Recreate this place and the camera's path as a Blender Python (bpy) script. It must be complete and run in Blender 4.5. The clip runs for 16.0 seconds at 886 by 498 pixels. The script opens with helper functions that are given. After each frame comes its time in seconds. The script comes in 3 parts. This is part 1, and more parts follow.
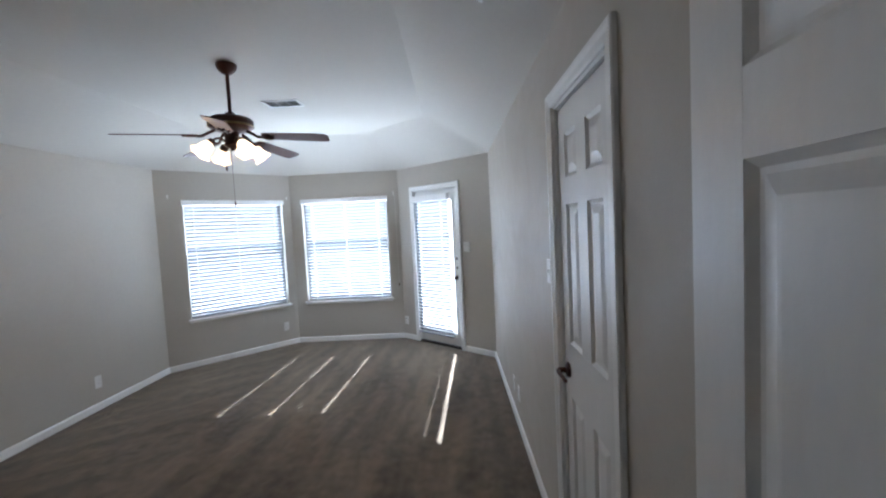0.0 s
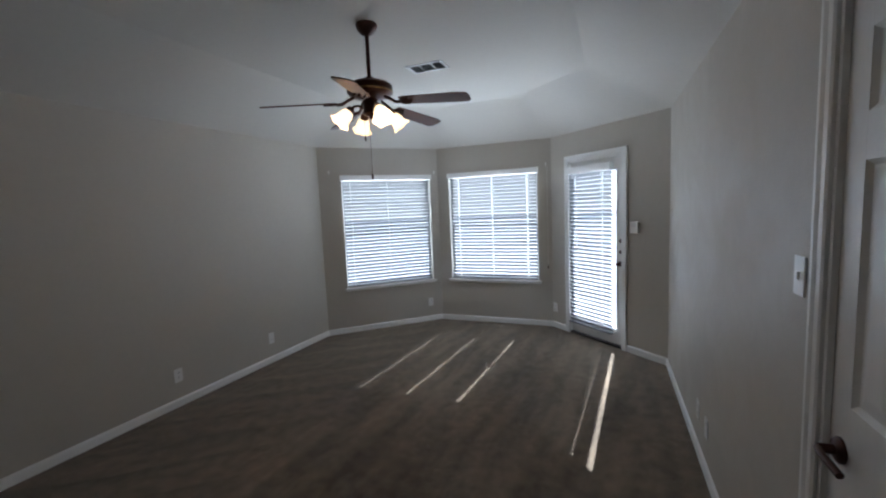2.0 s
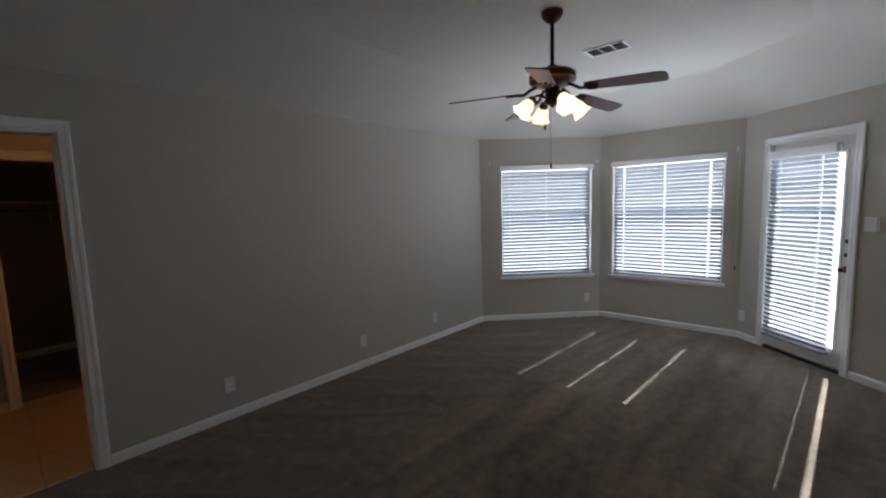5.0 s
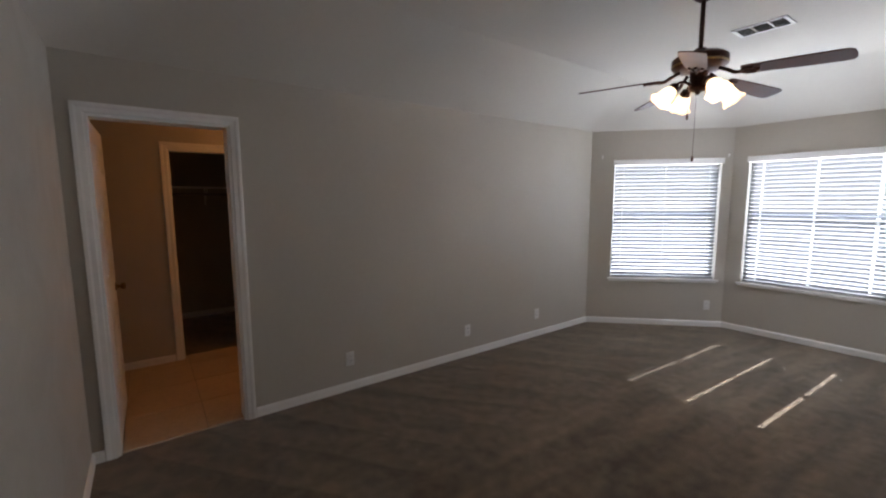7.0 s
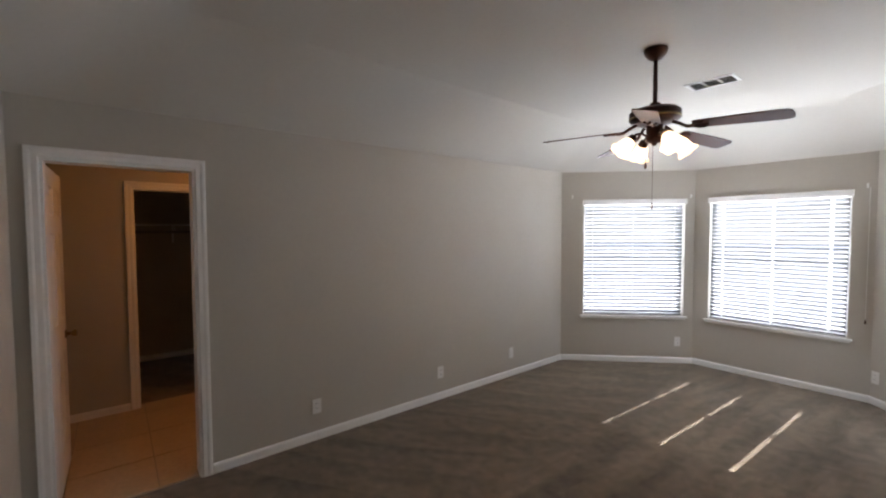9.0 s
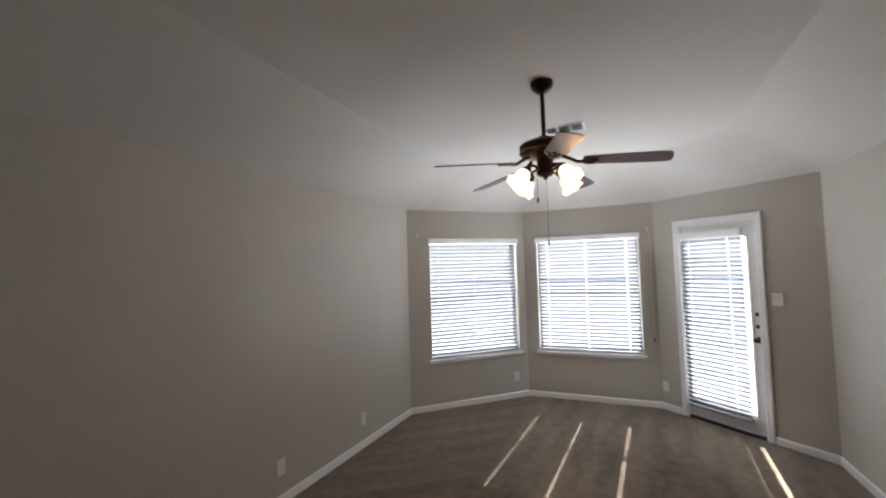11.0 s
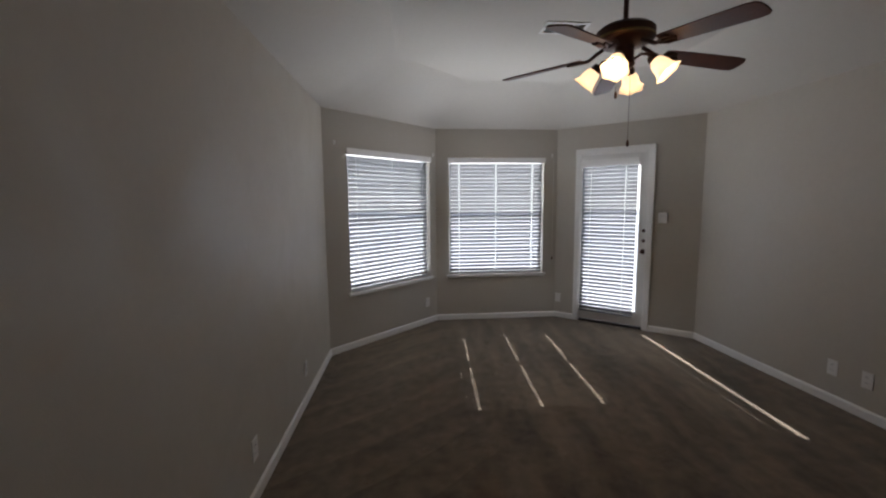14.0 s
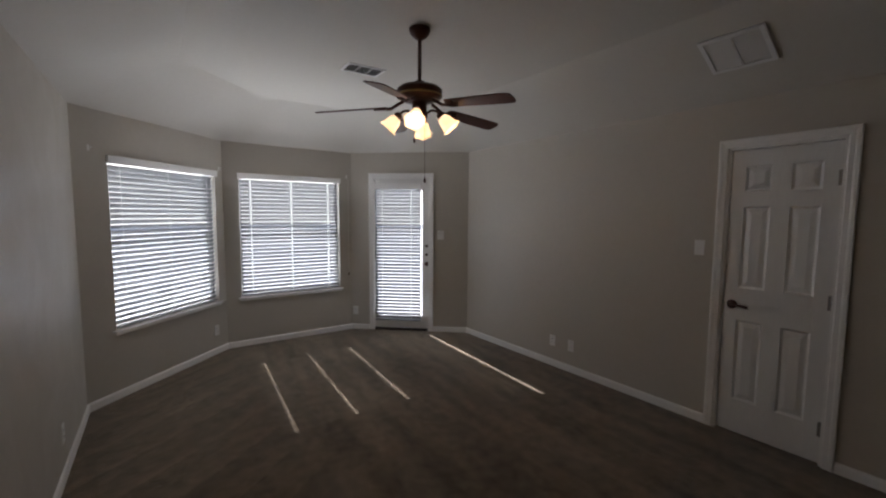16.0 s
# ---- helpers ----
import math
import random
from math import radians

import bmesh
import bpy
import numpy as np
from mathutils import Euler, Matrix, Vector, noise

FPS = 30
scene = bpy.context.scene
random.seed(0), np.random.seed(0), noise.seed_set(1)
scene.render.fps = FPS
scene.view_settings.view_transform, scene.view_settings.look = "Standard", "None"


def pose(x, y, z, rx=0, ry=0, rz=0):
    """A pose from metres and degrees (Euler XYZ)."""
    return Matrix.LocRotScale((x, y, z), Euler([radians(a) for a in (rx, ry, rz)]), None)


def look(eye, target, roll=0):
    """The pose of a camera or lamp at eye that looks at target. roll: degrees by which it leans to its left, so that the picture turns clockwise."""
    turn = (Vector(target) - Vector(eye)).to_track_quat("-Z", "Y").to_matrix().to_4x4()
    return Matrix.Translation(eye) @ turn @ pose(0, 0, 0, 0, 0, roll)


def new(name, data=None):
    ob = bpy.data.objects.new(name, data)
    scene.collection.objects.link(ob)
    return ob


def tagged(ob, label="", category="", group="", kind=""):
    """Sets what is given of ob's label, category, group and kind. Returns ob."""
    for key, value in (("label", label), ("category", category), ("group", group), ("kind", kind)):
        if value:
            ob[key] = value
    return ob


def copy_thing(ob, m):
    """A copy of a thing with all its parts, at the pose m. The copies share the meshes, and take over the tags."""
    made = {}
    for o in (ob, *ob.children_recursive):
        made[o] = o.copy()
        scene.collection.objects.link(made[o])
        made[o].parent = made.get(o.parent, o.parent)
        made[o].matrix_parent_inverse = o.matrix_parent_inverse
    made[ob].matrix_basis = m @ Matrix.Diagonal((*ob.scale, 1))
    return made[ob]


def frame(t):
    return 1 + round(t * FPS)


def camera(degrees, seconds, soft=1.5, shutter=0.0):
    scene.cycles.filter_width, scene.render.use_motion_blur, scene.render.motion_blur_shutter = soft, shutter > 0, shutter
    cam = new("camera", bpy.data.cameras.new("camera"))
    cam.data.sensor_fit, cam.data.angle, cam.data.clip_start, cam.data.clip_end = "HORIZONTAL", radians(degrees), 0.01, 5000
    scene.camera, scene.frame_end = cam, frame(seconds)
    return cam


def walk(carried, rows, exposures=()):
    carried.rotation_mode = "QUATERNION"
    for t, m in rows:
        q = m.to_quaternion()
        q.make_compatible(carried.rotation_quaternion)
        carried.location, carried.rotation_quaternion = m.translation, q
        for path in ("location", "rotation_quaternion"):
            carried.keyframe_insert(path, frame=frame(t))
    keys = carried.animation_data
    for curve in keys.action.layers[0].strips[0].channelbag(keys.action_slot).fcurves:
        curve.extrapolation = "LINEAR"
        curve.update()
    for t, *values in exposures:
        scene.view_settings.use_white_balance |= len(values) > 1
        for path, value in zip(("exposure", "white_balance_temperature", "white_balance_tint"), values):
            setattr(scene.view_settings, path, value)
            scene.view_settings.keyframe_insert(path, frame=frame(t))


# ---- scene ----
cam = camera(94.4, 16.0, soft=2.2)
PATH = [
    (0, (3.439, 0.388, 1.574), (3.369, 2.383, 1.456), -2.9),
    (0.5, (3.455, 0.577, 1.568), (3.14, 2.549, 1.446), -1.6),
    (1, (3.417, 0.713, 1.555), (2.992, 2.664, 1.448), -3.2),
    (1.5, (3.39, 0.821, 1.559), (2.762, 2.712, 1.388), -3.1),
    (2, (3.378, 0.863, 1.566), (2.604, 2.696, 1.366), -2.4),
    (2.5, (3.354, 0.865, 1.574), (2.485, 2.656, 1.386), -1.6),
    (3, (3.339, 0.833, 1.583), (2.388, 2.583, 1.398), -1.9),
    (5.5, (3.166, 0.669, 1.555), (1.744, 2.058, 1.334), -1.7),
    (6, (3.132, 0.632, 1.559), (1.635, 1.939, 1.334), -1.4),
    (6.5, (3.095, 0.582, 1.552), (1.545, 1.823, 1.315), -0.4),
    (7, (3.07, 0.529, 1.549), (1.461, 1.694, 1.313), -0.3),
    (7.5, (3.063, 0.494, 1.551), (1.418, 1.613, 1.338), 0.1),
    (8, (3.06, 0.476, 1.556), (1.4, 1.572, 1.348), 0.3),
    (8.5, (3.101, 0.518, 1.572), (1.45, 1.635, 1.403), -0.7),
    (9, (3.099, 0.596, 1.633), (1.541, 1.847, 1.548), -0.2),
    (9.5, (3.006, 0.665, 1.672), (1.583, 2.07, 1.732), -1.9),
    (10, (2.797, 0.729, 1.685), (1.574, 2.31, 1.763), -1.7),
    (12.3, (1.627, 0.9, 1.583), (1.257, 2.864, 1.641), -2.7),
    (12.5, (1.501, 0.961, 1.601), (1.181, 2.935, 1.608), -2.5),
    (13, (1.261, 0.997, 1.562), (1.029, 2.983, 1.51), -1.4),
    (13.5, (1.02, 0.998, 1.513), (0.945, 2.993, 1.393), -2.4),
    (14, (0.801, 1.042, 1.486), (0.958, 3.023, 1.259), -0.5),
    (14.5, (0.615, 1.029, 1.482), (1.149, 2.943, 1.255), 0.5),
    (15, (0.548, 0.98, 1.509), (1.367, 2.788, 1.264), -0.2),
    (15.5, (0.515, 0.921, 1.551), (1.522, 2.64, 1.376), 0.7),
    (16, (0.524, 0.886, 1.565), (1.656, 2.526, 1.397), 0.4),
]
EXPOSURES = [(0, 2.84, 5800, 14), (1, 2.45, 5900, 14), (3, 1.85, 6100, 15), (5.5, 1.9, 6350, 18), (7, 2.5, 6650, 20), (8, 2.86, 6850, 20), (10, 2.8, 6800, 20), (12.5, 1.8, 6800, 20), (16, 1.48, 6950, 21)]
walk(cam, [(t, look(eye, target, roll)) for t, eye, target, roll in PATH], EXPOSURES)

# ---- light ----
SUN_EL = radians(39.0)
SUN_TO = Vector((0.058 * math.cos(SUN_EL), 0.998 * math.cos(SUN_EL), math.sin(SUN_EL)))
world = bpy.data.worlds.new("sky")
scene.world = world
world.use_nodes = True
sky = world.node_tree.nodes.new("ShaderNodeTexSky")
sky.sky_type, sky.sun_disc = "NISHITA", False
sky.dust_density, sky.ozone_density = 0.0, 6.0
sky.sun_elevation, sky.sun_rotation = SUN_EL, radians(3.3)
world.node_tree.links.new(sky.outputs[0], world.node_tree.nodes["Background"].inputs[0])
world.node_tree.nodes["Background"].inputs[1].default_value = 0.15


def lamp(name, kind, m, energy, color, **more):
    data = bpy.data.lights.new(name, kind)
    data.energy, data.color = energy, color
    if "size" in more:
        data.shape, data.size, data.size_y = "RECTANGLE", more["size"], more["size_y"]
    if "radius" in more:
        data.shadow_soft_size = more["radius"]
    if "angle" in more:
        data.angle = more["angle"]
    ob = new(name, data)
    ob.matrix_world = m
    return ob


lamp("sun", "SUN", look(SUN_TO * 20, (0, 0, 0)), 5.0, (0.92, 0.98, 1.0), angle=radians(0.3))

# ---- plan ----
H, HF, TRAY = 2.365, 2.735, 0.70
BL, C1, C2, C3, C4, BR = (0, 0.17), (0, 5.0), (1.12, 6.115), (2.645, 6.13), (3.835, 5.11), (3.895, 0.17)
CORNERS = [BL, C1, C2, C3, C4, BR]
THICK = 0.13


# ---- materials ----
def material(name, base, rough=0.6, metal=0.0, vary=0.06, scale=3.0, fine=60.0, bump=0.0, bump_scale=200.0, stretch=(1, 1, 1), other=None, **sockets):
    """Two scales of noise over a base colour, with fine relief. other: the colour that the noise goes towards."""
    mat = bpy.data.materials.new(name)
    mat.use_nodes = True
    nodes, links = mat.node_tree.nodes, mat.node_tree.links
    bsdf = nodes["Principled BSDF"]
    bsdf.inputs["Roughness"].default_value, bsdf.inputs["Metallic"].default_value = rough, metal
    for key, value in sockets.items():
        bsdf.inputs[key.replace("_", " ")].default_value = value
    place = nodes.new("ShaderNodeNewGeometry")
    mapping = nodes.new("ShaderNodeMapping")
    mapping.inputs["Scale"].default_value = stretch
    links.new(place.outputs["Position"], mapping.inputs["Vector"])
    big, small = nodes.new("ShaderNodeTexNoise"), nodes.new("ShaderNodeTexNoise")
    big.inputs["Scale"].default_value, small.inputs["Scale"].default_value = scale, fine
    big.inputs["Detail"].default_value = 4
    for n in (big, small):
        links.new(mapping.outputs[0], n.inputs["Vector"])
    both = nodes.new("ShaderNodeMath")
    both.operation = "ADD"
    links.new(big.outputs[0], both.inputs[0])
    links.new(small.outputs[0], both.inputs[1])
    ramp = nodes.new("ShaderNodeMapRange")
    ramp.inputs["From Min"].default_value, ramp.inputs["From Max"].default_value = 0.65, 1.35
    links.new(both.outputs[0], ramp.inputs[0])
    mix = nodes.new("ShaderNodeMix")
    mix.data_type = "RGBA"
    far = other or tuple(min(1.0, c * (1 + vary)) for c in base)
    near = base if other else tuple(c * (1 - vary) for c in base)
    mix.inputs[6].default_value, mix.inputs[7].default_value = (*near, 1), (*far, 1)
    links.new(ramp.outputs[0], mix.inputs[0])
    links.new(mix.outputs[2], bsdf.inputs["Base Color"])
    if bump:
        grain = nodes.new("ShaderNodeTexNoise")
        grain.inputs["Scale"].default_value, grain.inputs["Detail"].default_value = bump_scale, 3
        links.new(place.outputs["Position"], grain.inputs["Vector"])
        relief = nodes.new("ShaderNodeBump")
        relief.inputs["Strength"].default_value, relief.inputs["Distance"].default_value = bump, 0.003
        links.new(grain.outputs[0], relief.inputs["Height"])
        links.new(relief.outputs[0], bsdf.inputs["Normal"])
    return mat


def carpet_material():
    mat = material("taupe_carpet", (0.174, 0.136, 0.095), 0.95, fine=350, scale=1.2, vary=0.12, Specular_IOR_Level=0.1)
    nodes, links = mat.node_tree.nodes, mat.node_tree.links
    bsdf = nodes["Principled BSDF"]
    bsdf.inputs["Sheen Weight"].default_value = 0.25
    bsdf.inputs["Sheen Roughness"].default_value = 0.4
    place = nodes.new("ShaderNodeNewGeometry")
    # strokes of the vacuum cleaner: slanting swaths along the west wall, straight rows over the rest
    wobble = nodes.new("ShaderNodeTexNoise")
    wobble.inputs["Scale"].default_value, wobble.inputs["Detail"].default_value = 1.7, 2
    links.new(place.outputs["Position"], wobble.inputs["Vector"])
    swaths = []
    for angle, period, slip in ((38, 0.30, 0.10), (86, 0.34, 0.12)):
        moved = nodes.new("ShaderNodeVectorMath")
        moved.operation = "MULTIPLY_ADD"
        moved.inputs[1].default_value = (slip, slip, 0)
        links.new(wobble.outputs["Color"], moved.inputs[0])
        links.new(place.outputs["Position"], moved.inputs[2])
        turn = nodes.new("ShaderNodeMapping")
        turn.inputs["Rotation"].default_value = (0, 0, radians(90 - angle))
        links.new(moved.outputs[0], turn.inputs["Vector"])
        drawn = nodes.new("ShaderNodeVectorMath")
        drawn.operation = "MULTIPLY"
        drawn.inputs[1].default_value = (1.25 / period, 0.2 / period, 1.0)
        links.new(turn.outputs[0], drawn.inputs[0])
        wave = nodes.new("ShaderNodeTexNoise")
        wave.inputs["Scale"].default_value, wave.inputs["Detail"].default_value, wave.inputs["Roughness"].default_value = 1.5, 4, 0.55
        links.new(drawn.outputs[0], wave.inputs["Vector"])
        swaths.append(wave)
    # the slanting strokes end in a sharp edge on one side
    saw = nodes.new("ShaderNodeTexWave")
    saw.wave_type, saw.bands_direction, saw.wave_profile = "BANDS", "X", "SAW"
    for key, value in (("Scale", 1.05), ("Distortion", 2.2), ("Detail", 3.0), ("Detail Scale", 0.8)):
        saw.inputs[key].default_value = value
    slant = nodes.new("ShaderNodeMapping")
    slant.inputs["Rotation"].default_value = (0, 0, radians(52))
    links.new(place.outputs["Position"], slant.inputs["Vector"])
    links.new(slant.outputs[0], saw.inputs["Vector"])
    worn = nodes.new("ShaderNodeMapRange")
    worn.inputs["To Min"].default_value, worn.inputs["To Max"].default_value = 0.36, 0.64
    links.new(saw.outputs["Fac"], worn.inputs[0])
    swath = nodes.new("ShaderNodeMix")
    swath.inputs[0].default_value = 0.55
    links.new(swaths[0].outputs[0], swath.inputs[2])
    links.new(worn.outputs[0], swath.inputs[3])
    axes = nodes.new("ShaderNodeSeparateXYZ")
    links.new(place.outputs["Position"], axes.inputs[0])
    zone = nodes.new("ShaderNodeMapRange")
    zone.inputs["From Min"].default_value, zone.inputs["From Max"].default_value = 1.0, 1.5
    links.new(axes.outputs[0], zone.inputs[0])
    strokes = nodes.new("ShaderNodeMix")
    links.new(zone.outputs[0], strokes.inputs[0])
    links.new(swath.outputs[0], strokes.inputs[2])
    links.new(swaths[1].outputs[0], strokes.inputs[3])
    patch = nodes.new("ShaderNodeTexNoise")
    patch.inputs["Scale"].default_value, patch.inputs["Detail"].default_value = 11.0, 8
    links.new(place.outputs["Position"], patch.inputs["Vector"])
    blend = nodes.new("ShaderNodeMix")
    blend.inputs[0].default_value = 0.38
    links.new(strokes.outputs[0], blend.inputs[2])
    links.new(patch.outputs[0], blend.inputs[3])
    level = nodes.new("ShaderNodeMapRange")
    level.inputs["From Min"].default_value, level.inputs["From Max"].default_value = 0.35, 0.65
    level.inputs["To Min"].default_value, level.inputs["To Max"].default_value = 0.55, 1.48
    links.new(blend.outputs[0], level.inputs[0])
    tint = nodes.new("ShaderNodeMix")
    tint.data_type, tint.blend_type = "RGBA", "MULTIPLY"
    tint.inputs[0].default_value = 1.0
    old = bsdf.inputs["Base Color"].links[0].from_socket
    links.new(old, tint.inputs[6])
    links.new(level.outputs[0], tint.inputs[7])
    links.new(tint.outputs[2], bsdf.inputs["Base Color"])
    tuft = nodes.new("ShaderNodeTexVoronoi")
    tuft.inputs["Scale"].default_value = 160
    links.new(place.outputs["Position"], tuft.inputs["Vector"])
    relief = nodes.new("ShaderNodeBump")
    relief.inputs["Strength"].default_value, relief.inputs["Distance"].default_value = 0.7, 0.006
    links.new(tuft.outputs["Distance"], relief.inputs["Height"])
    links.new(relief.outputs[0], bsdf.inputs["Normal"])
    return mat


def translucent(name, base, share, rough=0.5, clear=0.0):
    """A thin sheet that lets part of the light through, a little of it unscattered."""
    mat = material(name, base, rough, vary=0.03)
    nodes, links = mat.node_tree.nodes, mat.node_tree.links
    bsdf, out = nodes["Principled BSDF"], nodes["Material Output"]
    veil, mix = nodes.new("ShaderNodeBsdfTranslucent"), nodes.new("ShaderNodeMixShader")
    veil.inputs[0].default_value = (*base, 1)
    mix.inputs[0].default_value = share
    links.new(bsdf.outputs[0], mix.inputs[1])
    links.new(veil.outputs[0], mix.inputs[2])
    links.new(mix.outputs[0], out.inputs[0])
    if clear:
        straight, both = nodes.new("ShaderNodeBsdfTransparent"), nodes.new("ShaderNodeMixShader")
        both.inputs[0].default_value = clear
        links.new(mix.outputs[0], both.inputs[1])
        links.new(straight.outputs[0], both.inputs[2])
        links.new(both.outputs[0], out.inputs[0])
    return mat


def glowing(name, color, strength):
    mat = bpy.data.materials.new(name)
    mat.use_nodes = True
    bsdf = mat.node_tree.nodes["Principled BSDF"]
    bsdf.inputs["Emission Color"].default_value = (*color, 1)
    bsdf.inputs["Emission Strength"].default_value = strength
    return mat


def glass_material():
    """Clear panes with a faint mirror on them."""
    mat = bpy.data.materials.new("window_glass")
    mat.use_nodes = True
    nodes, links = mat.node_tree.nodes, mat.node_tree.links
    clear, gloss, mix = (nodes.new("Shader" + k) for k in ("NodeBsdfTransparent", "NodeBsdfGlossy", "NodeMixShader"))
    gloss.inputs["Roughness"].default_value = 0.02
    clear.inputs[0].default_value = (0.95, 0.97, 0.96, 1)
    mix.inputs[0].default_value = 0.05
    links.new(clear.outputs[0], mix.inputs[1])
    links.new(gloss.outputs[0], mix.inputs[2])
    links.new(mix.outputs[0], nodes["Material Output"].inputs[0])
    return mat


WALL = material("greige_wall_paint", (0.495, 0.457, 0.393), 0.46, vary=0.025, scale=1.5, fine=25, bump=0.25, bump_scale=140)
CEIL = material("pale_greige_ceiling_paint", (0.565, 0.532, 0.47), 0.8, vary=0.02, scale=1.2, fine=30, bump=0.35, bump_scale=110)
TRIM = material("white_trim_paint", (0.85, 0.84, 0.81), 0.35, vary=0.03, scale=4, fine=40)
DOORP = material("white_door_paint", (0.78, 0.77, 0.74), 0.38, vary=0.03, scale=5, fine=60, bump=0.12, bump_scale=90, stretch=(1, 1, 0.2))
def uneven_gloss(mat, low, high, scale):
    """Patches of more and less sheen, as a rolled and wiped wall has."""
    nodes, links = mat.node_tree.nodes, mat.node_tree.links
    n, r, p = nodes.new("ShaderNodeTexNoise"), nodes.new("ShaderNodeMapRange"), nodes.new("ShaderNodeNewGeometry")
    n.inputs["Scale"].default_value, n.inputs["Detail"].default_value, n.inputs["Distortion"].default_value = scale, 4, 1.2
    r.inputs["From Min"].default_value, r.inputs["From Max"].default_value = 0.4, 0.62
    r.inputs["To Min"].default_value, r.inputs["To Max"].default_value = low, high
    links.new(p.outputs["Position"], n.inputs["Vector"])
    links.new(n.outputs[0], r.inputs[0])
    links.new(r.outputs[0], nodes["Principled BSDF"].inputs["Roughness"])


uneven_gloss(WALL, 0.52, 0.70, 2.6)
PLASTIC = material("white_plastic", (0.78, 0.77, 0.74), 0.35, vary=0.02)
DARKSLOT = material("dark_slot", (0.02, 0.02, 0.02), 0.6, vary=0.1)
BRONZE = material("oil_rubbed_bronze", (0.062, 0.021, 0.012), 0.42, 0.45, vary=0.25, scale=9)
BLADE = material("cherry_wood_blade", (0.075, 0.020, 0.009), 0.5, vary=0.3, scale=6, fine=90, Specular_IOR_Level=0.25)
NICKEL = material("dull_nickel", (0.30, 0.28, 0.26), 0.38, 1.0, vary=0.08)
BRASS = material("antique_brass", (0.23, 0.16, 0.08), 0.35, 1.0, vary=0.15)
SLAT = translucent("white_blind_slat", (0.30, 0.312, 0.325), 0.03, clear=0.18)
SHADE = translucent("frosted_shade_glass", (0.90, 0.84, 0.74), 0.27, 0.3)
CORD = material("white_cord", (0.75, 0.75, 0.73), 0.8)
GLASS = glass_material()
BULB = glowing("lit_bulb", (1.0, 0.78, 0.52), 2.6)
CARPET = carpet_material()
TILE = material("beige_floor_tile", (0.50, 0.37, 0.24), 0.35, vary=0.12, scale=5, fine=30)
GROUT = material("tan_grout", (0.38, 0.31, 0.23), 0.9)
GROUND = material("pale_concrete", (0.60, 0.58, 0.545), 0.9, vary=0.15, scale=0.7, fine=20)
THRESH = material("dark_bronze_threshold", (0.03, 0.027, 0.024), 0.45, 0.5)
GRILLE = material("white_grille_enamel", (0.72, 0.71, 0.68), 0.4)
DUCT_SHADE = material("duct_shade", (0.06, 0.06, 0.06), 0.8)


# ---- mesh helpers ----
def box(bm, lo, hi, m=None, bevel=0.0):
    """A box between two corners, with bevelled edges if asked."""
    vs = [bm.verts.new(Vector((x, y, z))) for x in (lo[0], hi[0]) for y in (lo[1], hi[1]) for z in (lo[2], hi[2])]
    quads = ((0, 1, 3, 2), (4, 6, 7, 5), (0, 4, 5, 1), (2, 3, 7, 6), (0, 2, 6, 4), (1, 5, 7, 3))
    fs = [bm.faces.new([vs[i] for i in q]) for q in quads]
    if bevel:
        edges = list({e for f in fs for e in f.edges})
        got = bmesh.ops.bevel(bm, geom=edges, offset=bevel, segments=2, affect="EDGES", profile=0.6)
        vs = list({v for f in got["faces"] for v in f.verts} | {v for v in vs if v.is_valid})
    if m is not None:
        bmesh.ops.transform(bm, matrix=m, verts=[v for v in vs if v.is_valid])
    return bm


def lathe(bm, profile, m=None, steps=24, wave=0.0, petals=6):
    """A turned body about z from (radius, height) pairs; wave scallops the last rings."""
    rings = []
    count = len(profile)
    for k, (r, z) in enumerate(profile):
        ring = []
        for i in range(steps):
            a = 2 * math.pi * i / steps
            share = max(0.0, (k / max(1, count - 1) - 0.5) * 2)
            rr = r * (1 + wave * share * math.cos(petals * a))
            ring.append(bm.verts.new(Vector((rr * math.cos(a), rr * math.sin(a), z - 0.25 * wave * share * r * math.cos(petals * a)))))
        rings.append(ring)
    for a, b in zip(rings, rings[1:]):
        for i in range(steps):
            j = (i + 1) % steps
            bm.faces.new((a[i], a[j], b[j], b[i]))
    vs = [v for ring in rings for v in ring]
    if m is not None:
        bmesh.ops.transform(bm, matrix=m, verts=vs)
    return bm


def tube(bm, points, radius, steps=10):
    """A round bar along points, closed at its ends."""
    points = [Vector(p) for p in points]
    rings = []
    for i, p in enumerate(points):
        d = (points[min(i + 1, len(points) - 1)] - points[max(i - 1, 0)]).normalized()
        side = d.orthogonal().normalized() if not rings else (last - d * last.dot(d)).normalized()
        last = side
        up = d.cross(side)
        rings.append([bm.verts.new(p + radius * (math.cos(2 * math.pi * k / steps) * side + math.sin(2 * math.pi * k / steps) * up)) for k in range(steps)])
    for a, b in zip(rings, rings[1:]):
        for k in range(steps):
            bm.faces.new((a[k], a[(k + 1) % steps], b[(k + 1) % steps], b[k]))
    bm.faces.new(rings[0][::-1])
    bm.faces.new(rings[-1])
    return bm


def mesh_of(name, bm, mat, smooth=False):
    bmesh.ops.recalc_face_normals(bm, faces=bm.faces)
    data = bpy.data.meshes.new(name)
    bm.to_mesh(data)
    bm.free()
    data.materials.append(mat)
    if smooth:
        for p in data.polygons:
            p.use_smooth = True
        data.set_sharp_from_angle(angle=radians(40))
    return data


def part(name, bm, mat, parent=None, label="", smooth=False):
    """One mesh object under a thing or a part."""
    ob = new(name, mesh_of(name, bm, mat, smooth) if isinstance(bm, bmesh.types.BMesh) else bm)
    ob.parent = parent
    return tagged(ob, label)


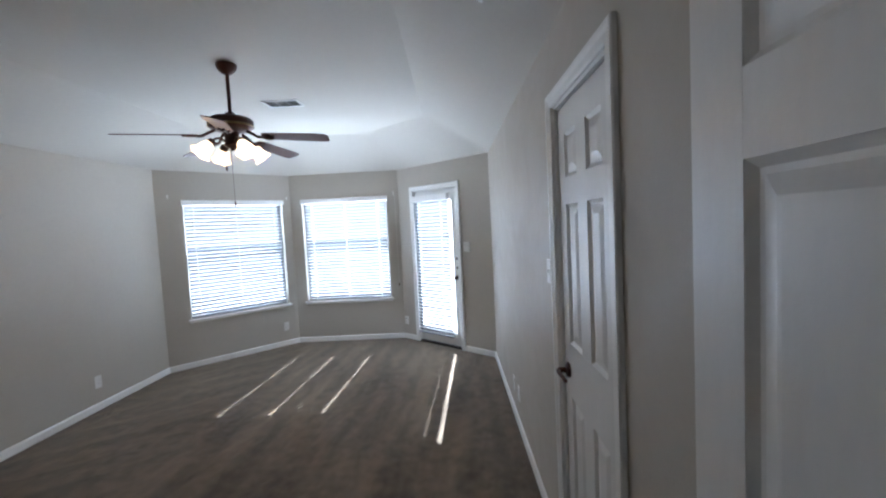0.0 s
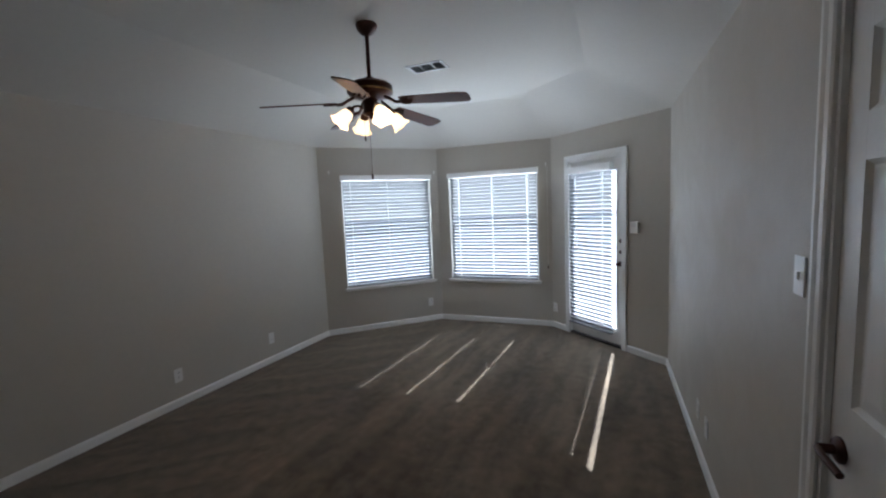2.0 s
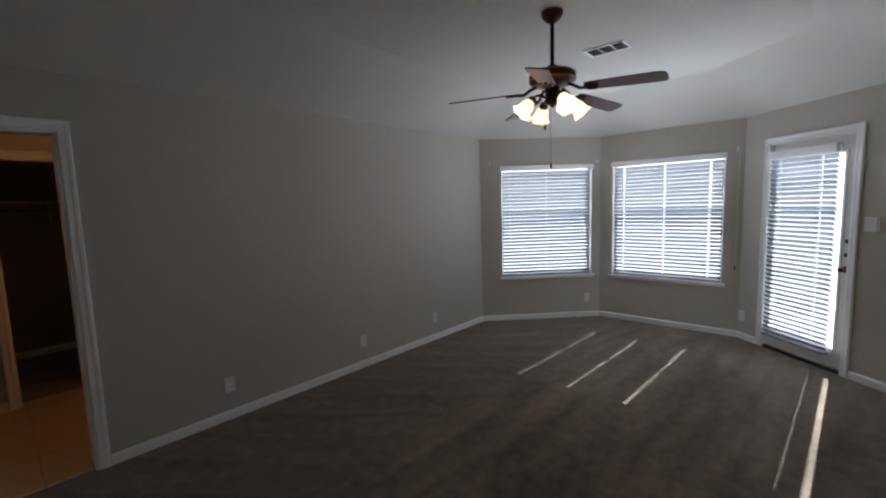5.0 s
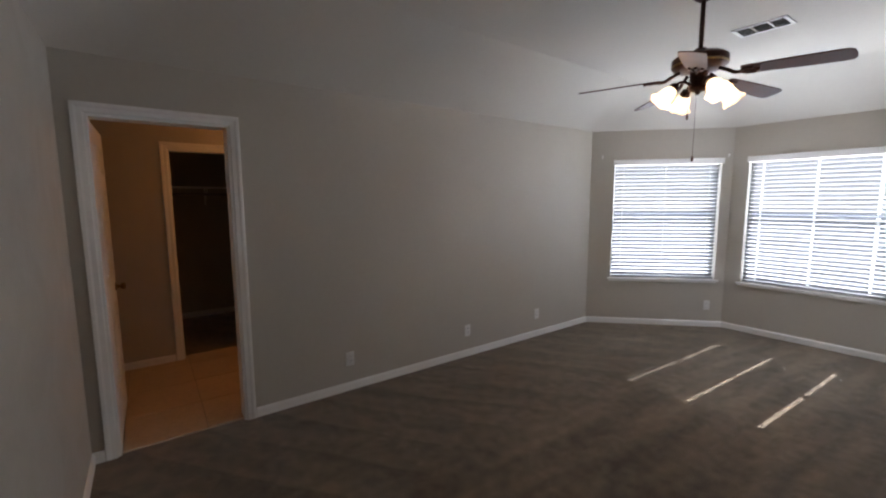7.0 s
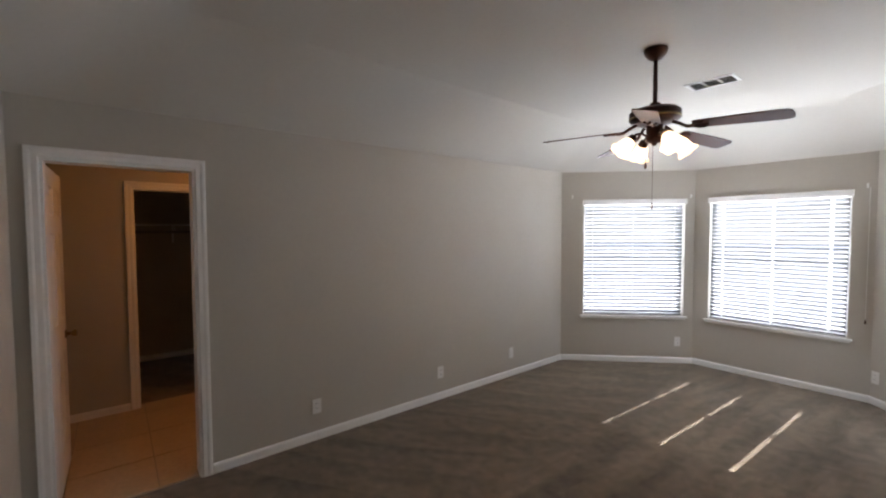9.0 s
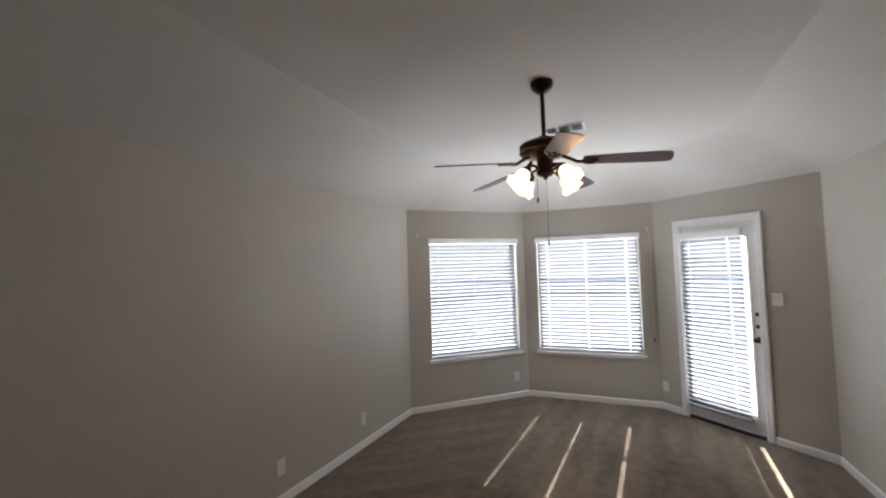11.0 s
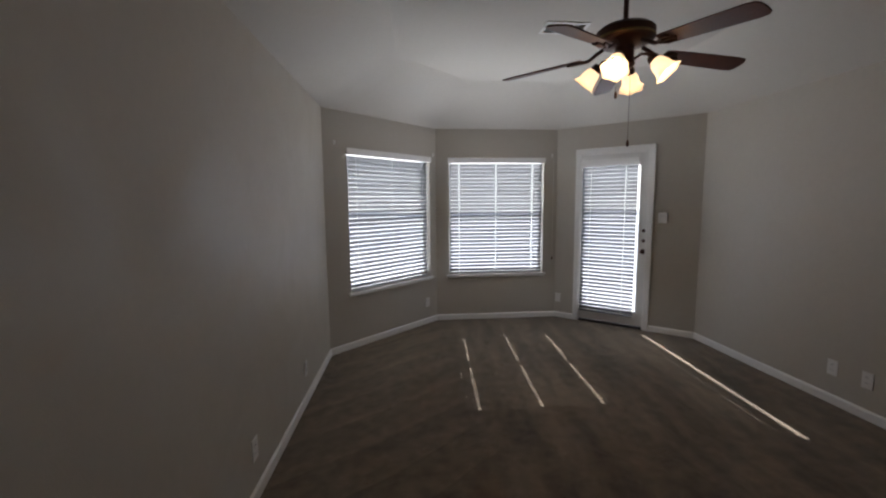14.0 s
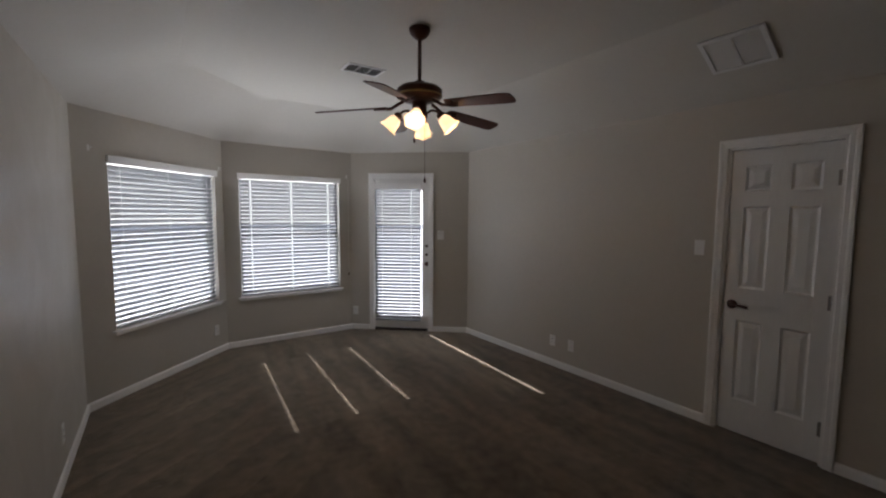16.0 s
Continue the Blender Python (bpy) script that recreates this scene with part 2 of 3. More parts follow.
def thing(name, m, label, category, group="", kind=""):
    ob = new(name)
    ob.matrix_world = m
    ob.empty_display_size = 0.1
    return tagged(ob, label, category, group, kind)


def bm_new():
    return bmesh.new()


def along(p, q):
    """A pose at p whose x runs to q and whose y points out of the room."""
    d = Vector((q[0] - p[0], q[1] - p[1]))
    return pose(p[0], p[1], 0, 0, 0, math.degrees(math.atan2(d.y, d.x))), d.length


# ---- setting ----
def wall(name, p, q, openings=(), ends=(0.0, 0.0), top=H + 0.25, thick=THICK, mat=WALL, label=""):
    """A wall with real openings (s0, s1, z0, z1) through it; ends: how far its outer face runs on past each end."""
    m, length = along(p, q)
    xs = sorted({0.0, length, *(v for o in openings for v in o[:2])})
    zs = sorted({0.0, top, *(v for o in openings for v in o[2:])})
    bm = bm_new()
    grid = {}

    def vert(i, k, j):
        if (i, k, j) not in grid:
            x = xs[i] + (0 if not k else (-ends[0] if i == 0 else ends[1] if i == len(xs) - 1 else 0))
            grid[i, k, j] = bm.verts.new((x, k * thick, zs[j]))
        return grid[i, k, j]

    def solid(i, j):
        if not (0 <= i < len(xs) - 1 and 0 <= j < len(zs) - 1):
            return False
        x, z = (xs[i] + xs[i + 1]) / 2, (zs[j] + zs[j + 1]) / 2
        return not any(a < x < b and c < z < d for a, b, c, d in openings)

    for i in range(len(xs) - 1):
        for j in range(len(zs) - 1):
            if not solid(i, j):
                continue
            for k in (0, 1):
                bm.faces.new([vert(i, k, j), vert(i + 1, k, j), vert(i + 1, k, j + 1), vert(i, k, j + 1)])
            for di, dj, a, b in ((-1, 0, (i, j), (i, j + 1)), (1, 0, (i + 1, j), (i + 1, j + 1)), (0, -1, (i, j), (i + 1, j)), (0, 1, (i, j + 1), (i + 1, j + 1))):
                if not solid(i + di, j + dj):
                    bm.faces.new([vert(a[0], 0, a[1]), vert(b[0], 0, b[1]), vert(b[0], 1, b[1]), vert(a[0], 1, a[1])])
    ob = part(name, bm, mat)
    ob.matrix_world = m
    return tagged(ob, label or "matte greige painted drywall bedroom wall", "wall", kind="structure"), m, length


MITRE = THICK * math.tan(radians(22.5))
WIN = (0.583, 2.018)
WIN1, WIN2, DOOR3 = (0.272, 1.468), (0.16, 1.36), (0.30, 1.06)
LDOOR, CDOOR, EDOOR = (0.12, 0.85), (2.94, 3.56), (0.08, 0.89)
w_left, M_LEFT, L_LEFT = wall("wall_west", BL, C1, [(*LDOOR, 0, 2.045)], (THICK, MITRE))
w_b1, M_B1, L_B1 = wall("wall_bay_1", C1, C2, [(*WIN1, *WIN)], (MITRE, MITRE))
w_b2, M_B2, L_B2 = wall("wall_bay_2", C2, C3, [(*WIN2, *WIN)], (MITRE, MITRE))
w_b3, M_B3, L_B3 = wall("wall_bay_3", C3, C4, [(*DOOR3, 0, 2.045)], (MITRE, MITRE))
w_right, M_RIGHT, L_RIGHT = wall("wall_east", C4, BR, [(*CDOOR, 0, 2.045)], (MITRE, THICK))
w_back, M_BACK, L_BACK = wall("wall_south", BR, BL, [(*EDOOR, 0, 2.045)], (THICK, THICK))


def polygon_object(name, points, mat, label, category, flip=False):
    bm = bm_new()
    vs = [bm.verts.new(p) for p in (points[::-1] if flip else points)]
    bm.faces.new(vs)
    ob = part(name, bm, mat)
    return tagged(ob, label, category, kind="structure")


# The carpet runs under the walls and out into the doorways of the closets.
grow = [(-0.02, 0.05), (-0.02, 5.03), (1.10, 6.18), (2.66, 6.19), (3.91, 5.14), (3.96, 0.05)]
polygon_object("floor", [(x, y, 0.0) for x, y in grow], CARPET, "taupe cut-pile carpet with vacuum strokes, wall to wall", "carpet")


def inset(points, d):
    """The polygon (clockwise from above) moved inwards by d."""
    out, n = [], len(points)
    for i in range(n):
        a, b, c = (Vector(points[(i + k) % n]) for k in (-1, 0, 1))
        u, v = (b - a).normalized(), (c - b).normalized()
        nu, nv = Vector((u.y, -u.x)), Vector((v.y, -v.x))
        out.append(b + (nu + nv) * d / (1 + nu.dot(nv)))
    return out


def build_ceiling():
    """A tray ceiling: sloped sides whose hips and upper creases are rounded off by tape and texture."""
    bm = bm_new()
    inner = inset(CORNERS, TRAY)
    blend = 0.22
    low, high = [], []
    for i in range(6):
        j = (i + 1) % 6
        for ring, a, b, z in ((low, Vector(CORNERS[i]), Vector(CORNERS[j]), H), (high, inner[i], inner[j], HF)):
            d = (b - a).normalized() * blend
            ring += [bm.verts.new((p.x, p.y, z)) for p in (a, a + d, b - d)]
    n = len(low)
    for i in range(n):
        j = (i + 1) % n
        bm.faces.new((low[i], low[j], high[j], high[i]))
    bm.faces.new(high)
    soft = [e for e in bm.edges if all(v in high for v in e.verts)]
    bmesh.ops.bevel(bm, geom=soft, offset=0.07, segments=4, affect="EDGES", profile=0.5)
    ob = part("ceiling", bm, CEIL)
    for p in ob.data.polygons:
        p.use_smooth = True
    tagged(ob, "pale textured tray ceiling with sloped sides all round", "ceiling", kind="structure")


build_ceiling()
polygon_object("ground", [(-400, -400, -0.16), (400, -400, -0.16), (400, 400, -0.16), (-400, 400, -0.16)], GROUND, "pale sunlit concrete and ground outside", "ground")


def backdrop():
    """Added ring of pale distance all round, far outside the windows; its daylight is emission."""
    mat = bpy.data.materials.new("glowing_backdrop")
    mat.use_nodes = True
    nodes, links = mat.node_tree.nodes, mat.node_tree.links
    where, clumps, tone = nodes.new("ShaderNodeNewGeometry"), nodes.new("ShaderNodeTexNoise"), nodes.new("ShaderNodeMix")
    clumps.inputs["Scale"].default_value, clumps.inputs["Detail"].default_value = 0.25, 4
    tone.data_type = "RGBA"
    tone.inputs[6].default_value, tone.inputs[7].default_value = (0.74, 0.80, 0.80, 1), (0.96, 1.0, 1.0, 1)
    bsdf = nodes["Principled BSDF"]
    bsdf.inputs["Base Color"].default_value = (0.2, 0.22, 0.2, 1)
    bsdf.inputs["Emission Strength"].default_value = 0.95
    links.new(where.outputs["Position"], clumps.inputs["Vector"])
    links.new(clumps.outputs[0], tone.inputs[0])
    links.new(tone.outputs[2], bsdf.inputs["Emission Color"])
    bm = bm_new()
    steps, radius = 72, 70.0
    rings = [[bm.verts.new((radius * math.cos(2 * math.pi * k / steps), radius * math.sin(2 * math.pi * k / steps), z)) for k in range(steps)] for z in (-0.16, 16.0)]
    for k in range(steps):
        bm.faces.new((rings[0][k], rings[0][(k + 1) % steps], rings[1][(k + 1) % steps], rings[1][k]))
    tagged(part("backdrop", bm, mat), "added glowing backdrop ring for the pale hazy distance beyond the windows", "backdrop", kind="structure")


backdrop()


def baseboards(m, spans, nm="baseboard"):
    for a, b in spans:
        bm = bm_new()
        pts = [(-0.0, 0.0), (-0.014, 0.0), (-0.014, 0.052), (-0.010, 0.063), (-0.004, 0.068), (0.0, 0.068)]
        ends = [[bm.verts.new((s, y, z)) for y, z in pts] for s in (a, b)]
        for i in range(len(pts)):
            j = (i + 1) % len(pts)
            bm.faces.new((ends[0][i], ends[0][j], ends[1][j], ends[1][i]))
        bm.faces.new(ends[0])
        bm.faces.new(ends[1])
        ob = part(nm, bm, TRIM)
        ob.matrix_world = m @ pose(0, -0.001, 0)
        tagged(ob, "white painted wooden baseboard along the wall", "baseboard", kind="structure")


CAS = 0.06
baseboards(M_LEFT, [(0.0, LDOOR[0] - CAS), (LDOOR[1] + CAS, L_LEFT)])
baseboards(M_B1, [(0.0, L_B1)])
baseboards(M_B2, [(0.0, L_B2)])
baseboards(M_B3, [(0.0, DOOR3[0] - CAS), (DOOR3[1] + CAS, L_B3)])
baseboards(M_RIGHT, [(0.0, CDOOR[0] - CAS), (CDOOR[1] + CAS, L_RIGHT)])
baseboards(M_BACK, [(0.0, EDOOR[0] - CAS), (EDOOR[1] + CAS, L_BACK)])


def casing(m, s0, s1, top, nm, depth=THICK, both=False):
    """Moulded casing round a doorway, with its jamb lining."""
    base = thing(nm, m, "white painted moulded door casing and jamb", "door frame", kind="structure")
    prof = [(0.0, 0.0), (0.0, -0.010), (0.008, -0.014), (0.030, -0.014), (0.042, -0.019), (0.056, -0.019), (CAS, -0.014), (CAS, 0.0)]

    def trim(side):
        flip = 1 if side == 0 else -1
        off = -0.001 if side == 0 else depth + 0.001
        bm = bm_new()
        rings = []
        for x, z, ox, oz in ((s0, 0.0, -1, 0), (s0, top, -1, 1), (s1, top, 1, 1), (s1, 0.0, 1, 0)):
            rings.append([bm.verts.new((x + ox * (w - 0.004), off + flip * d, z + oz * (w - 0.004))) for w, d in prof])
        for a, b in zip(rings, rings[1:]):
            for i in range(len(prof)):
                j = (i + 1) % len(prof)
                bm.faces.new((a[i], a[j], b[j], b[i]))
        bm.faces.new(rings[0])
        bm.faces.new(rings[-1])
        part("casing_trim", bm, TRIM, base)

    trim(0)
    if both:
        trim(1)
    for x0, x1, z0, z1 in ((s0 - 0.001, s0 + 0.018, 0, top), (s1 - 0.018, s1 + 0.001, 0, top), (s0 + 0.018, s1 - 0.018, top - 0.018, top + 0.001)):
        bm = bm_new()
        box(bm, (x0, -0.002, z0), (x1, depth + 0.002, z1))
        part("jamb", bm, TRIM, base)
    return base


casing(M_LEFT, *LDOOR, 2.045, "trim_bath_door", both=True)
casing(M_B3, *DOOR3, 2.045, "trim_patio_door")
casing(M_RIGHT, *CDOOR, 2.045, "trim_closet_door")
casing(M_BACK, *EDOOR, 2.045, "trim_entry_door", both=True)


# ---- doors ----
def lever(parent, x, z, face, way, mat=BRONZE):
    """A lever handle on a round rose; face: the door face's y; way: +1 or -1 along x."""
    out = -1 if face <= 0 else 1
    bm = bm_new()
    lathe(bm, [(0.0, 0.0), (0.032, 0.0), (0.032, 0.006), (0.026, 0.012), (0.012, 0.014), (0.011, 0.045), (0.0, 0.048)], pose(x, face, z, 90 if out < 0 else -90))
    h = part("handle_rose", bm, mat, parent, "dark bronze door handle", True)
    bm = bm_new()
    y = face + out * 0.045
    tube(bm, [(x, y, z), (x + way * 0.03, y + out * 0.006, z + 0.002), (x + way * 0.07, y + out * 0.004, z), (x + way * 0.108, y, z - 0.006)], 0.009)
    part("lever", bm, mat, h, "", True)


def knob(parent, x, z, face, mat=BRASS, r=0.026):
    out = -1 if face <= 0 else 1
    bm = bm_new()
    lathe(bm, [(0.0, 0.0), (0.030, 0.0), (0.030, 0.005), (0.014, 0.010), (0.011, 0.030), (r * 0.8, 0.036), (r, 0.048), (r * 0.85, 0.060), (0.0, 0.066)], pose(x, face, z, 90 if out < 0 else -90))
    part("knob", bm, mat, parent, "round metal door knob", True)


def panel_door(nm, m, width, height, label, hinge_side, hinges=True, faces=(0,), kind="structure"):
    """A six-panel moulded door. Its front is at y = 0 and it runs from x = 0 to width."""
    d = thing(nm, m, label, "door", kind=kind)
    t, stile, mid = 0.035, 0.105 * min(1.0, width / 0.7), 0.125 * min(1.0, width / 0.7)
    rails = [(0.0, 0.24), (0.82, 1.05), (1.62, 1.725), (height - 0.11, height)]
    c = width / 2
    pieces = [("core", (0.003, 0.012, 0.003), (width - 0.003, t - 0.012, height - 0.003))]
    pieces += [("stile", (x0, 0, 0), (x1, t, height)) for x0, x1 in ((0, stile), (width - stile, width))]
    pieces += [("rail", (stile - 0.0005, 0.0002, z0), (width - stile + 0.0005, t - 0.0002, z1)) for z0, z1 in rails]
    pieces += [("mullion", (c - mid / 2, 0.0004, z0), (c + mid / 2, t - 0.0004, z1)) for (a, z0), (z1, b) in zip(rails, rails[1:])]
    for piece, lo, hi in pieces:
        bm = bm_new()
        box(bm, lo, hi, bevel=0.0012 if piece == "stile" else 0.0)
        part(piece, bm, DOORP, d)
    for (a, z0), (z1, b) in zip(rails, rails[1:]):
        for x0, x1 in ((stile, c - mid / 2), (c + mid / 2, width - stile)):
            bm = bm_new()
            for y, s in ((0.011, -1), (t - 0.011, 1)):
                # sloping sticking round the field, a valley, and a raised field
                rings = []
                for inset_by, depth in ((0.0, 0.0095), (0.012, 0.001), (0.020, 0.001), (0.045, 0.0075), (0.052, 0.008)):
                    yy = y + s * depth
                    rings.append([bm.verts.new((px, yy, pz)) for px, pz in ((x0 + inset_by, z0 + inset_by), (x1 - inset_by, z0 + inset_by), (x1 - inset_by, z1 - inset_by), (x0 + inset_by, z1 - inset_by))])
                for p, q in zip(rings, rings[1:]):
                    for k in range(4):
                        bm.faces.new((p[k], p[(k + 1) % 4], q[(k + 1) % 4], q[k]))
                bm.faces.new(rings[-1])
            part("panel", bm, DOORP, d)
    if hinges:
        x = 0.0 if hinge_side < 0 else width
        for z in (0.22, height / 2 + 0.02, height - 0.22):
            bm = bm_new()
            lathe(bm, [(0.0, -0.046), (0.006, -0.046), (0.006, 0.046), (0.004, 0.052), (0.0, 0.053)], pose(x, -0.006, z), 10)
            box(bm, (min(x, x - hinge_side * 0.017), -0.0025, z - 0.046), (max(x, x - hinge_side * 0.017), -0.0005, z + 0.046))
            part("hinge", bm, NICKEL, d, "tarnished metal hinge")
    return d


closet = panel_door("door_closet", M_RIGHT @ pose(CDOOR[0] + 0.02, 0.012, 0.012), CDOOR[1] - CDOOR[0] - 0.04, 2.01, "closed white six-panel closet door with dark lever handle", 1)
lever(closet, 0.055, 0.928, 0.0, 1)
entry = panel_door("door_entry", pose(3.775, 0.985, 0.012, 0, 0, -90), 0.79, 2.01, "white six-panel bedroom door standing open against the wall", 1)
lever(entry, 0.06, 0.915, 0.0, 1)
bath = panel_door("door_bath", pose(-0.125, 0.305, 0.012, 0, 0, 179.2), 0.71, 2.01, "white six-panel bathroom door standing open into the bathroom", -1, hinges=False)
knob(bath, 0.65, 0.915, 0.0)
knob(bath, 0.65, 0.915, 0.035)


def patio_door():
    s0, s1 = DOOR3[0] + 0.018, DOOR3[1] - 0.018
    w, h, t = s1 - s0, 1.9965, 0.044
    d = thing("door_patio", M_B3 @ pose(s0, 0.022, 0.03), "white full-light patio door with a hanging blind, closed", "door", kind="structure")
    g0, g1, z0, z1 = 0.030, w - 0.067, 0.16, 1.86
    bm = bm_new()
    for lo, hi in (((0, 0, 0), (g0, t, h)), ((g1, 0, 0), (w, t, h)), ((g0, 0.0003, 0), (g1, t - 0.0003, z0)), ((g0, 0.0003, z1), (g1, t - 0.0003, h))):
        box(bm, lo, hi)
    part("body", bm, DOORP, d)
    bm = bm_new()
    for lo, hi in (((g0 - 0.008, -0.008, z0 - 0.008), (g0 + 0.012, 0.004, z1 + 0.008)), ((g1 - 0.012, -0.008, z0 - 0.008), (g1 + 0.008, 0.004, z1 + 0.008)), ((g0 + 0.012, -0.0078, z0 - 0.008), (g1 - 0.012, 0.004, z0 + 0.012)), ((g0 + 0.012, -0.0078, z1 - 0.012), (g1 - 0.012, 0.004, z1 + 0.008))):
        box(bm, lo, hi)
    part("glass_stop", bm, DOORP, d)
    bm = bm_new()
    box(bm, (g0, 0.018, z0), (g1, 0.022, z1))
    pane = part("pane", bm, GLASS, d)
    pane.visible_shadow = False
    for z, r in ((1.115, 0.019), (1.00, 0.018)):
        bm = bm_new()
        lathe(bm, [(0.0, 0.0), (r, 0.0), (r, 0.008), (r * 0.7, 0.014), (0.0, 0.015)], pose(w - 0.022, 0, z, 90))
        part("deadbolt", bm, BRONZE, d, "round dark deadbolt rose", True)
    knob(d, w - 0.022, 0.876, 0.0, BRONZE, 0.022)
    for z in (0.22, 1.0, 1.75):
        bm = bm_new()
        lathe(bm, [(0.0, -0.046), (0.006, -0.046), (0.006, 0.046), (0.0, 0.05)], pose(0.0, -0.006, z), 10)
        part("hinge", bm, NICKEL, d, "metal door hinge")
    bm = bm_new()
    box(bm, (DOOR3[0] + 0.018, -0.01, 0.001), (DOOR3[1] - 0.018, THICK + 0.03, 0.026), bevel=0.004)
    th = part("threshold", bm, THRESH)
    th.matrix_world = M_B3
    tagged(th, "dark metal door threshold on the floor", "threshold", kind="structure")


patio_door()


# ---- windows and blinds ----
def window(nm, m, s0, s1, z0, z1):
    """A single-hung window with two sashes, its sill board and apron."""
    wn = thing(nm, m, "white single-hung window behind a blind, in a drywall reveal", "window", kind="structure")
    y0, y1, f = 0.075, 0.12, 0.020
    bm = bm_new()
    for lo, hi in (((s0, y0, z0), (s0 + f, y1, z1)), ((s1 - f, y0, z0), (s1, y1, z1)), ((s0 + f, y0 + 0.0005, z0), (s1 - f, y1, z0 + f)), ((s0 + f, y0 + 0.0005, z1 - f), (s1 - f, y1, z1))):
        box(bm, lo, hi)
    part("window_frame", bm, TRIM, wn)
    zm = (z0 + z1) / 2
    for a, b, y in ((z0 + f, zm + 0.02, y0 + 0.004), (zm - 0.02, z1 - f, y0 + 0.024)):
        bm = bm_new()
        g = 0.02
        for lo, hi in (((s0 + f, y, a), (s0 + f + g, y + 0.018, b)), ((s1 - f - g, y, a), (s1 - f, y + 0.018, b)), ((s0 + f + g, y + 0.0005, a), (s1 - f - g, y + 0.0175, a + 0.026)), ((s0 + f + g, y + 0.0005, b - 0.026), (s1 - f - g, y + 0.0175, b))):
            box(bm, lo, hi)
        sash = part("sash", bm, TRIM, wn)
        bm = bm_new()
        box(bm, (s0 + f + g, y + 0.007, a + 0.026), (s1 - f - g, y + 0.010, b - 0.026))
        pane = part("pane", bm, GLASS, sash)
        pane.visible_shadow = False
    bm = bm_new()
    box(bm, (s0 - 0.035, -0.035, z0 - 0.024), (s1 + 0.035, 0.0, z0 - 0.002), bevel=0.004)
    box(bm, (s0 + 0.001, -0.001, z0 - 0.0235), (s1 - 0.001, 0.074, z0 - 0.0015))
    part("window_sill", bm, TRIM, wn)
    bm = bm_new()
    box(bm, (s0 - 0.02, -0.016, z0 - 0.044), (s1 + 0.02, -0.0005, z0 - 0.0245), bevel=0.003)
    part("apron", bm, TRIM, wn)


def slat_mesh(width, ladders, hole=0.008, depth=0.050):
    """A slat with a slot for the cord at each ladder, slightly crowned."""
    bm = bm_new()
    t, slot = 0.0028, 0.018
    rows = ((-depth / 2, -slot / 2), (slot / 2, depth / 2))
    for a, b in rows:
        box(bm, (0, a, -t / 2), (width, b, t / 2))
    holes = hole if isinstance(hole, tuple) else (hole,) * len(ladders)
    edges = [0.0] + [v for x, r in zip(ladders, holes) for v in (x - r, x + r)] + [width]
    for a, b in zip(edges[::2], edges[1::2]):
        box(bm, (a, -slot / 2, -t / 2 + 0.0002), (b, slot / 2, t / 2 - 0.0002))
    return mesh_of("slat", bm, SLAT)


PITCH = 0.0445


def blind(nm, m, width, z0, z1, ladders, label, tilt, valance=0.0, wand=None, head=0.065, hole=0.0095, lip=0.0):
    """A horizontal slat blind. m: its left end on the plane of the slats' middle."""
    bl = thing(nm, m, label, "blind")
    bm = bm_new()
    box(bm, (-valance, -0.036 - lip, z1 - head), (width + valance, -0.027 - lip, z1), bevel=0.002)
    box(bm, (-valance, -0.0265 - lip, z1 - head * 0.9), (-valance + 0.008, 0.02 if not lip else -0.038, z1 - 0.002))
    box(bm, (width + valance - 0.008, -0.0265 - lip, z1 - head * 0.9), (width + valance, 0.02 if not lip else -0.038, z1 - 0.002))
    part("valance", bm, TRIM, bl, "white valance board")
    bm = bm_new()
    box(bm, (0.002, -0.024, z1 - 0.050), (width - 0.002, 0.022, z1 - 0.004))
    part("headrail", bm, PLASTIC, bl)
    data = slat_mesh(width, ladders, hole)
    n = round((z1 - head - z0 - 0.03) / PITCH)
    pitch = (z1 - head - z0 - 0.028) / (n + 0.1)
    for k in range(n):
        sl = part("slat", data, None, bl)
        z = z1 - head - 0.004 - (k + 0.5) * pitch
        sl.matrix_local = pose(0, 0, z, -tilt + 1.2 * math.sin(7.3 * k + width * 9), 0.05 * math.sin(3.1 * k))
    bm = bm_new()
    low = z1 - head - 0.004 - (n + 0.1) * pitch
    box(bm, (0, -0.026, low - 0.018), (width, 0.026, low), bevel=0.003)
    part("bottom_rail", bm, SLAT, bl)
    for x in ladders:
        bm = bm_new()
        for y in (-0.027, 0.027):
            box(bm, (x - 0.0008, y - 0.0006, low), (x + 0.0008, y + 0.0006, z1 - head + 0.01))
        tube(bm, [(x + 0.001, 0, low), (x + 0.001, 0, z1 - head)], 0.0009, 5)
        part("ladder_tape", bm, CORD, bl)
    if wand:
        bm = bm_new()
        tube(bm, [(wand, -0.040, z1 - 0.05), (wand, -0.042, z1 - 0.62)], 0.0045, 8)
        part("tilt_wand", bm, PLASTIC, bl, "clear plastic tilt wand")
    return bl


TILT = 50.0
window("window_1", M_B1, *WIN1, *WIN)
window("window_2", M_B2, *WIN2, *WIN)
W1, W2 = WIN1[1] - WIN1[0], WIN2[1] - WIN2[0]
blind("window_blind", M_B1 @ pose(WIN1[0] + 0.015, 0.036, 0), W1 - 0.030, WIN[0] + 0.002, WIN[1] + 0.004, [0.10, W1 / 2 - 0.015, W1 - 0.13], "white slat blind lowered over the window, slats tilted", TILT, 0.027, hole=0.001, lip=0.026)
blind("window_blind", M_B2 @ pose(WIN2[0] + 0.015, 0.036, 0), W2 - 0.030, WIN[0] + 0.002, WIN[1] + 0.004, [0.118, W2 / 2 - 0.019, W2 - 0.156], "white slat blind lowered over the window, slats tilted", TILT, 0.027, hole=(0.010, 0.0115, 0.014), lip=0.026)
